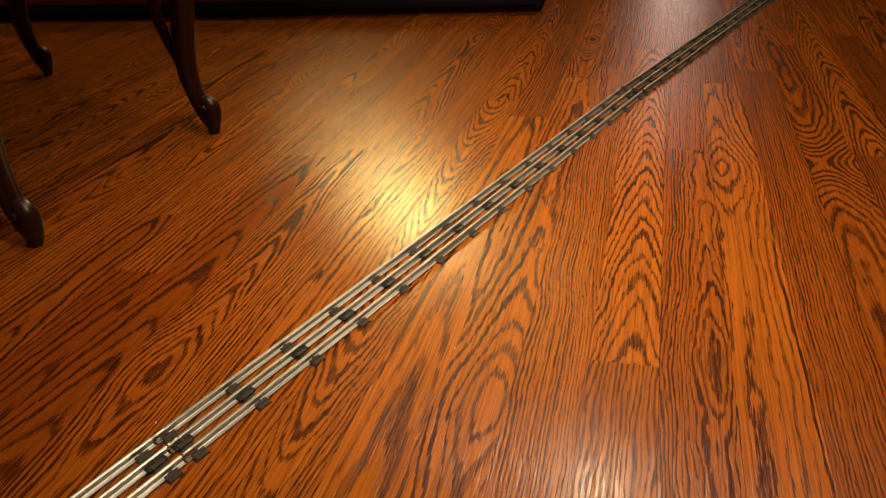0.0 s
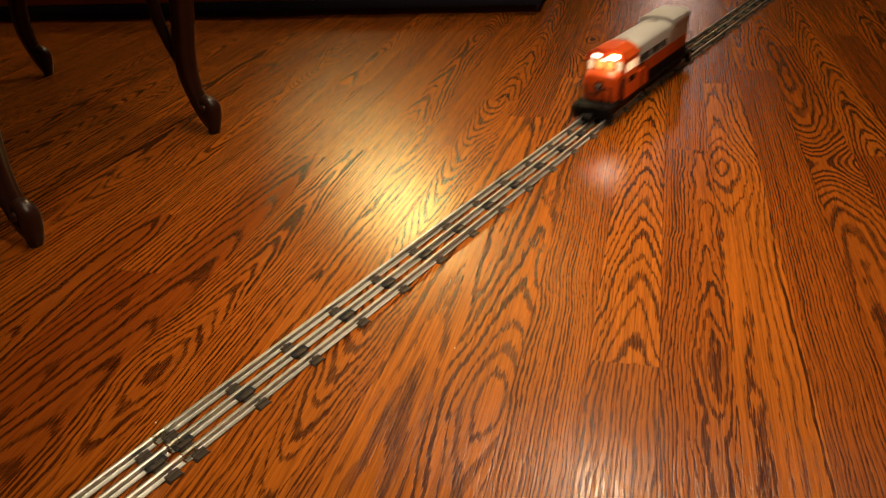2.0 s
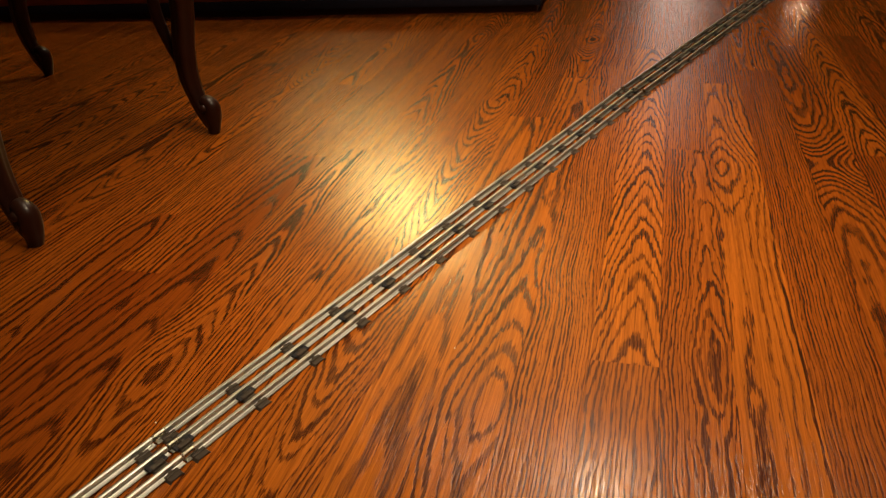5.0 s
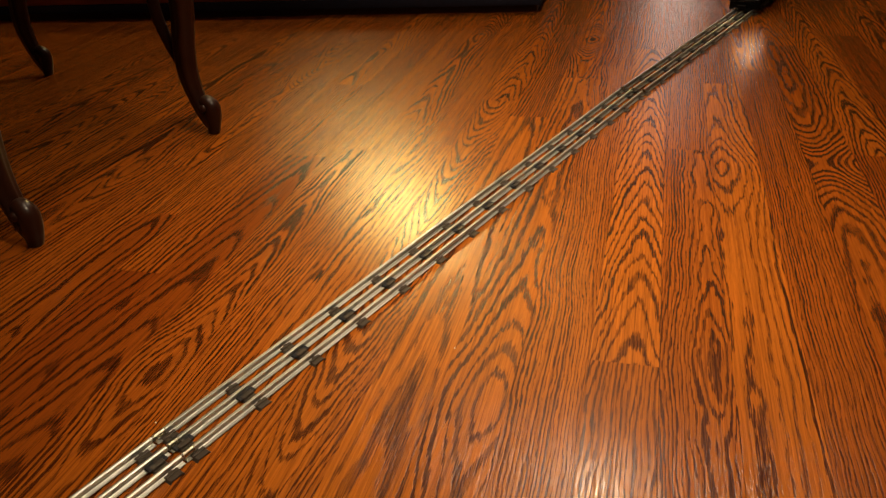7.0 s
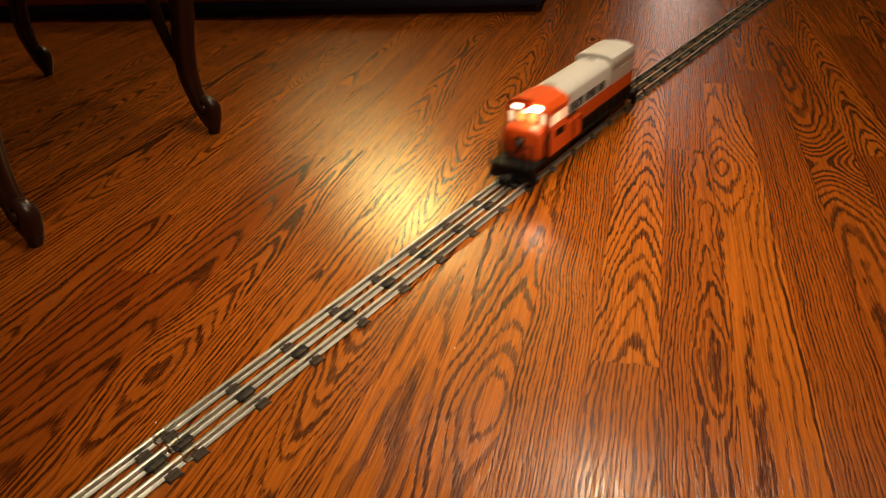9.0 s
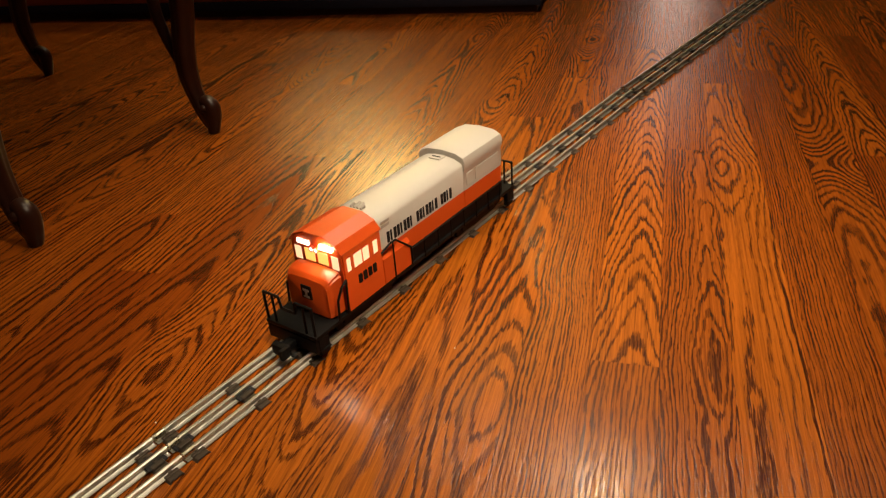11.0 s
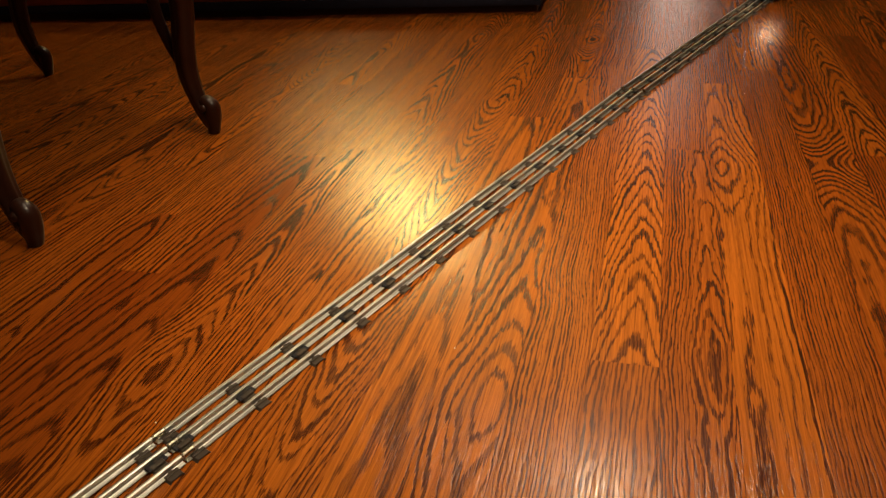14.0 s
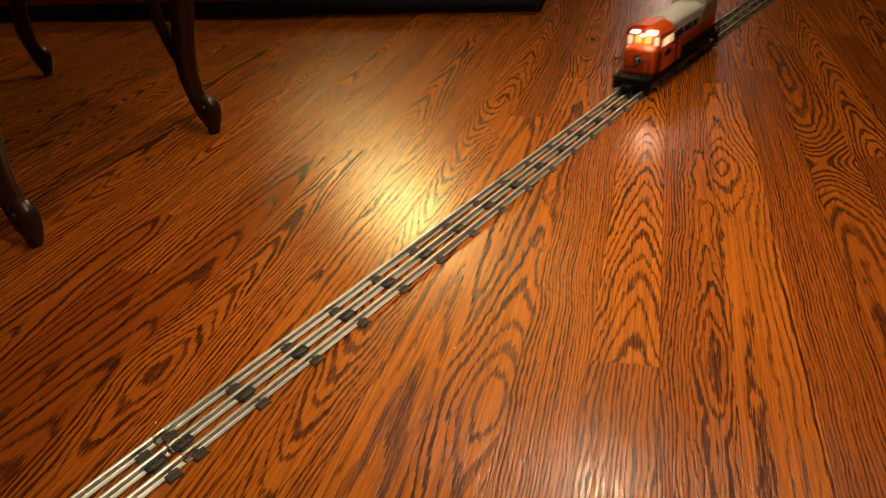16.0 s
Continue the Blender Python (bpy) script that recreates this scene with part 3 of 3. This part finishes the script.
            box(bm, (x - 0.006, min(side * 0.0245, side * 0.0318), 0.0150), (x + 0.006, max(side * 0.0245, side * 0.0318), 0.0162))
            part("step", bm, BLACK, loco)
    # end railings, buffer plates, couplers
    for end in (-1, 1):
        x = -0.1550 if end < 0 else 0.1740
        bm = bmesh.new()
        pipe(bm, [(x, -0.0280, DECK), (x, -0.0280, 0.0590), (x, -0.0100, 0.0590), (x, -0.0080, 0.0480), (x, 0.0080, 0.0480), (x, 0.0100, 0.0590), (x, 0.0280, 0.0590), (x, 0.0280, DECK)], 0.0013)
        part("end_railing", bm, BLACK, loco, "black end railing")
        for y in (-0.018, 0.018):
            bm = bmesh.new()
            rod(bm, (x, y, DECK - 0.002), (x, y, 0.0590), 0.0012, None, 6)
            part("railing_post", bm, BLACK, loco)
        bm = bmesh.new()
        box(bm, (min(x - end * 0.002, x + end * 0.002), -0.0290, 0.0128), (max(x - end * 0.002, x + end * 0.002), 0.0290, 0.0262), 0.001)
        part("pilot", bm, BLACK, loco)
        bm = bmesh.new()
        a, b = x, x + end * 0.012
        box(bm, (min(a, b), -0.0045, 0.0140), (max(a, b), 0.0045, 0.0205), 0.001)
        c = x + end * 0.015
        box(bm, (min(b, c + end * 0.004), -0.0085, 0.0120), (max(b, c + end * 0.004), 0.0085, 0.0225), 0.0015)
        box(bm, (min(c, c + end * 0.008), -0.0085, 0.0120), (max(c, c + end * 0.008), -0.0045, 0.0225), 0.001)
        part("coupler", bm, BLACK, loco, "black knuckle coupler")
        # trucks
        tx = -0.0860 if end < 0 else 0.1040
        truck = blank("truck", loco, (tx, 0, 0))
        for side in (-1, 1):
            bm = bmesh.new()
            y0, y1 = side * 0.0196, side * 0.0238
            lo, hi = min(y0, y1), max(y0, y1)
            box(bm, (-0.0440, lo, 0.0215), (0.0440, hi, 0.0255), 0.0008)
            box(bm, (-0.0390, lo, 0.0146), (0.0390, hi, 0.0222), 0.0010)
            for ax in (-0.0275, 0.0275):
                box(bm, (ax - 0.0065, lo + 0.0002, 0.0150), (ax + 0.0065, hi + 0.001, 0.0240), 0.0012)
                rod(bm, (ax, min(y1, y1 + side * 0.002), 0.0205), (ax, max(y1, y1 + side * 0.002), 0.0205), 0.0036, None, 12)
            box(bm, (-0.0085, lo + 0.0002, 0.0138), (0.0085, hi + 0.001, 0.0200), 0.0012)
            part("side_frame", bm, BLACK, truck, "moulded black side frame")
        for ax in (-0.0275, 0.0275):
            for side in (-1, 1):
                bm = bmesh.new()
                y0 = side * 0.0155
                rod(bm, (ax, y0, Z + 0.0110), (ax, side * 0.0192, Z + 0.0110), 0.0110, None, 24)
                rod(bm, (ax, side * 0.0143, Z + 0.0110), (ax, y0, Z + 0.0110), 0.0124, None, 24)
                part("wheel", bm, WHEEL, truck, "dark steel wheel")


build_loco()

# ---- tiny pale specks on the floor ----
for x, y, r in ((-0.2366, 0.4406, 0.0006), (-0.0185, 0.6322, 0.0005), (0.0037, 0.5063, 0.0005)):
    bm = bmesh.new()
    bmesh.ops.create_icosphere(bm, subdivisions=2, radius=r, matrix=Matrix.Translation((0, 0, r * 0.7)))
    for v in bm.verts:
        v.co *= 1 + 0.25 * noise.noise(v.co * 900)
        v.co.z = max(v.co.z, 0.0)
    crumb = part("crumb", bm, TRIM)
    crumb.location = (x, y, 0.0001)
    tagged(crumb, "tiny pale speck on the oak floor", "crumb", "crumbs on the floor")

# ---- floor boards ----
floor = tagged(new("floor"), "glossy red-brown stained oak strip floor", "floor", kind="structure")
bm = bmesh.new()
box(bm, (X0, Y0, -0.02), (X1, Y1, -0.006))
part("subfloor", bm, SUBFLOOR, floor, "dark joint backing", False)
rng = random.Random(11)
B = Vector((math.cos(BDIR), math.sin(BDIR), 0))
N = Vector((B.y, -B.x, 0))
# known end joints: board number -> distances along
ENDS = {0: [0.4905, 1.42], 1: [0.20, 0.947], 2: [0.15, 1.2245], 3: [0.22, 1.30], 4: [0.35, 1.45], 5: [0.95], -9: [0.553], -2: [0.22, 1.243],
        -1: [0.24, 1.31], -3: [0.26, 1.05], -4: [0.20, 1.12], -5: [0.24, 0.93], -6: [0.22, 1.02], -7: [0.15, 0.90], -8: [0.14, 0.87]}
NEAR_A, NEAR_B, NEAR_LO, NEAR_HI = -0.1, 2.6, -34, 17


FIGURE = []


def figure(k, a, eye, slope, swell, heart, rate, tone):
    """The grain of the board k that covers the distance a: where its rings close, how they rise and swell along it,
    how far the heart lies from the middle, rings to the metre, and how dark the stain took."""
    FIGURE.append((k, a, (eye, slope, swell, heart), (rate, tone)))


def grain(k, a0, a1):
    side = rng.choice((-1, 1))
    if rng.random() < 0.5:
        values = (rng.uniform(a0, a1), side * rng.uniform(0.0, 0.03), rng.uniform(0, 0.01), side * rng.uniform(0.035, 0.06))
        rate = rng.uniform(210, 330)
    else:
        values = (rng.uniform(a0, a1), side * rng.uniform(0.03, 0.12), rng.uniform(-0.02, 0.03), rng.uniform(-0.018, 0.018))
        rate = rng.uniform(150, 260)
    tone, chance, other = rng.uniform(0.25, 0.6), rng.random(), rng.random()
    for fk, fa, fixed, (r, t) in FIGURE:
        if fk == k and a0 <= fa < a1:
            values, rate, tone = fixed, r, t
    return values, (rate, tone, chance, other)


# boards that lie open before the camera, from the far side of the track to the near
figure(-13, 0.8, 0.85, 0.05, 0.0, 0.02, 150, 0.65)
figure(-12, 0.7, 0.80, -0.05, 0.02, -0.01, 150, 0.65)
figure(-11, 0.7, 0.60, 0.02, 0.0, 0.045, 160, 0.6)
figure(-10, 0.65, 0.62, 0.07, 0.01, 0.005, 140, 0.7)
figure(-9, 0.45, 0.30, 0.09, 0.0, 0.022, 120, 0.95)
figure(-9, 0.7, 0.60, 0.02, 0.0, 0.04, 160, 0.5)
figure(-8, 0.45, 0.25, 0.12, 0.01, 0.014, 95, 0.85)
figure(-7, 0.45, 0.41, 0.035, 0.022, 0.008, 230, 0.5)
figure(-6, 0.55, 0.55, 0.02, 0.0, 0.034, 250, 0.4)
figure(-5, 0.55, 0.60, -0.05, 0.0, -0.030, 170, 0.3)
figure(-4, 0.45, 0.62, -0.12, 0.0, -0.006, 230, 0.2)
figure(-3, 0.55, 0.50, 0.05, 0.0, 0.004, 95, 0.15)
figure(-2, 0.6, 0.43, 0.03, 0.020, 0.012, 160, 0.15)
figure(-2, 1.5, 1.49, 0.0, 0.045, 0.0, 230, 0.35)
figure(-1, 0.6, 0.55, 0.02, 0.004, -0.045, 330, 0.25)
figure(0, 0.4, 0.40, -0.02, 0.0, -0.05, 260, 0.3)
figure(0, 0.7, 0.40, 0.12, 0.0, 0.006, 190, 0.05)
figure(1, 0.6, 0.51, 0.012, 0.008, 0.014, 360, 0.45)
figure(1, 1.1, 1.10, 0.02, 0.0, 0.05, 340, 0.5)
figure(2, 0.8, 0.90, 0.014, 0.020, -0.015, 175, 0.25)
figure(3, 0.7, 0.70, 0.01, 0.0, 0.055, 340, 0.65)
figure(4, 0.9, 0.92, 0.0, -0.06, -0.012, 150, 0.6)
figure(5, 0.7, 0.70, 0.02, 0.0, 0.04, 320, 0.75)
figure(6, 0.9, 0.80, 0.03, 0.0, -0.04, 300, 0.75)


def plank_data(a0, a1, k):
    """Vertices, faces and values of one board from a0 to a1 along the floor."""
    mid = BOFF + (k + 0.5) * BWID
    g, e, half = 0.00003, 0.00014, BWID / 2
    lift = rng.uniform(-0.00012, 0.00012)
    tip = rng.uniform(-0.00012, 0.00012)
    vs, uv = [], []
    for a, w, z in ((a0 + g, -half + g, -0.0006), (a1 - g, -half + g, -0.0006), (a1 - g, half - g, -0.0006), (a0 + g, half - g, -0.0006),
                    (a0 + g + e, -half + g + e, 0.0), (a1 - g - e, -half + g + e, 0.0), (a1 - g - e, half - g - e, 0.0), (a0 + g + e, half - g - e, 0.0)):
        p = B * a + N * (mid + w)
        if z == 0.0:
            z = lift + (tip if w > 0 else -tip)
        vs.append((p.x, p.y, z))
        uv.append((a, w))
    fs = [(4, 7, 6, 5), (0, 4, 5, 1), (1, 5, 6, 2), (2, 6, 7, 3), (3, 7, 4, 0)]
    return vs, fs, uv


def plank_mesh(items, name):
    verts, faces, uvs, cols, tints = [], [], [], [], []
    for (vs, fs, uv), (seed, tone) in items:
        n = len(verts)
        verts += vs
        for f in fs:
            faces.append(tuple(n + i for i in f))
            uvs += [uv[i] for i in f]
            cols += [seed] * len(f)
            tints += [tone] * len(f)
    me = bpy.data.meshes.new(name)
    me.from_pydata(verts, [], faces)
    layer = me.uv_layers.new(name="place")
    layer.data.foreach_set("uv", [v for p in uvs for v in p])
    col = me.color_attributes.new("seed", "FLOAT_COLOR", "CORNER")
    col.data.foreach_set("color", [v for c in cols for v in c])
    col = me.color_attributes.new("tint", "FLOAT_COLOR", "CORNER")
    col.data.foreach_set("color", [v for c in tints for v in c])
    me.materials.append(OAK)
    return me


rest = []
for k in range(-115, 95):
    cuts = [-4.2 + rng.uniform(0, 0.9)]
    while cuts[-1] < 7.0:
        cuts.append(cuts[-1] + rng.uniform(0.45, 1.5))
    if k in ENDS:
        cuts = sorted([c for c in cuts if all(abs(c - e) > 0.5 for e in ENDS[k])] + ENDS[k])
    for a0, a1 in zip(cuts, cuts[1:]):
        p0, p1 = B * a0 + N * (BOFF + k * BWID), B * a1 + N * (BOFF + k * BWID)
        if max(p0.x, p1.x) < X0 or min(p0.x, p1.x) > X1 or p1.y < Y0 or p0.y > Y1:
            continue
        lo, hi = a0, a1
        for p, d, m0, m1 in ((p0.x, B.x, X0, X1), (p0.y, B.y, Y0, Y1)):
            lo, hi = max(lo, a0 + (m0 - p) / d), min(hi, a0 + (m1 - p) / d)
        if hi - lo < 0.02:
            continue
        a0, a1 = lo, hi
        item = (plank_data(a0, a1, k), grain(k, a0, a1))
        if NEAR_LO <= k <= NEAR_HI and a1 > NEAR_A and a0 < NEAR_B:
            ob = new("plank", plank_mesh([item], "plank"))
            ob.parent = floor
        else:
            rest.append(item)
far = new("planks", plank_mesh(rest, "planks"))
far.parent = floor
far["kind"] = "stuff"


# ---- what moves ----
RUN = [(0.0, -0.62), (0.5, -0.258), (0.8, -0.045), (1.0, 0.097), (1.5, 0.457), (2.0, 0.8225), (2.5, 1.148), (3.0, 1.40), (3.3, 1.566),
       (4.0, 1.81), (4.2, 1.87), (4.6, 1.945), (5.15, 1.98), (5.7, 1.925), (6.0, 1.85), (6.3, 1.759), (6.6, 1.662), (7.0, 1.541), (7.3, 1.44),
       (7.5, 1.372), (8.0, 1.165), (8.5, 0.87), (9.0, 0.592), (9.2, 0.491), (9.5, 0.362), (9.8, 0.278), (10.1, 0.232), (10.4, 0.218), (11.0, 0.218),
       (11.3, 0.245), (11.5, 0.287), (12.0, 0.557), (12.5, 0.945), (13.0, 1.34), (13.3, 1.49), (13.8, 1.65), (14.1, 1.676), (14.3, 1.673), (14.5, 1.655),
       (14.9, 1.525), (15.1, 1.44), (15.3, 1.335), (15.5, 1.225), (15.7, 1.12), (16.0, 0.965)]


def run_at(t):
    """The locomotive's way along the track: a cubic through RUN with held slopes."""
    pts = RUN
    slopes = []
    for i in range(len(pts)):
        if i == 0 or i == len(pts) - 1:
            j = min(i, len(pts) - 2)
            slopes.append((pts[j + 1][1] - pts[j][1]) / (pts[j + 1][0] - pts[j][0]))
            continue
        h0, h1 = pts[i][0] - pts[i - 1][0], pts[i + 1][0] - pts[i][0]
        d0, d1 = (pts[i][1] - pts[i - 1][1]) / h0, (pts[i + 1][1] - pts[i][1]) / h1
        slopes.append(0.0 if d0 * d1 <= 0 else (d0 * h1 + d1 * h0) / (h0 + h1))
    for i in range(len(pts) - 1):
        if t <= pts[i + 1][0] + 1e-9:
            h = pts[i + 1][0] - pts[i][0]
            s = (t - pts[i][0]) / h
            return ((2 * s ** 3 - 3 * s * s + 1) * pts[i][1] + (s ** 3 - 2 * s * s + s) * h * slopes[i]
                    + (-2 * s ** 3 + 3 * s * s) * pts[i + 1][1] + (s ** 3 - s * s) * h * slopes[i + 1])
    return pts[-1][1]


def loco_pose(t):
    u = run_at(t)
    a, b = on_track(u - 0.102), on_track(u + 0.102)
    return Matrix.Translation((a + b) / 2 - Vector((0, 0, 0.002))) @ Matrix.Rotation(math.atan2(b.y - a.y, b.x - a.x), 4, "Z")


def motions():
    walk(loco, [(k / 10, loco_pose(k / 10)) for k in range(161)])


motions()
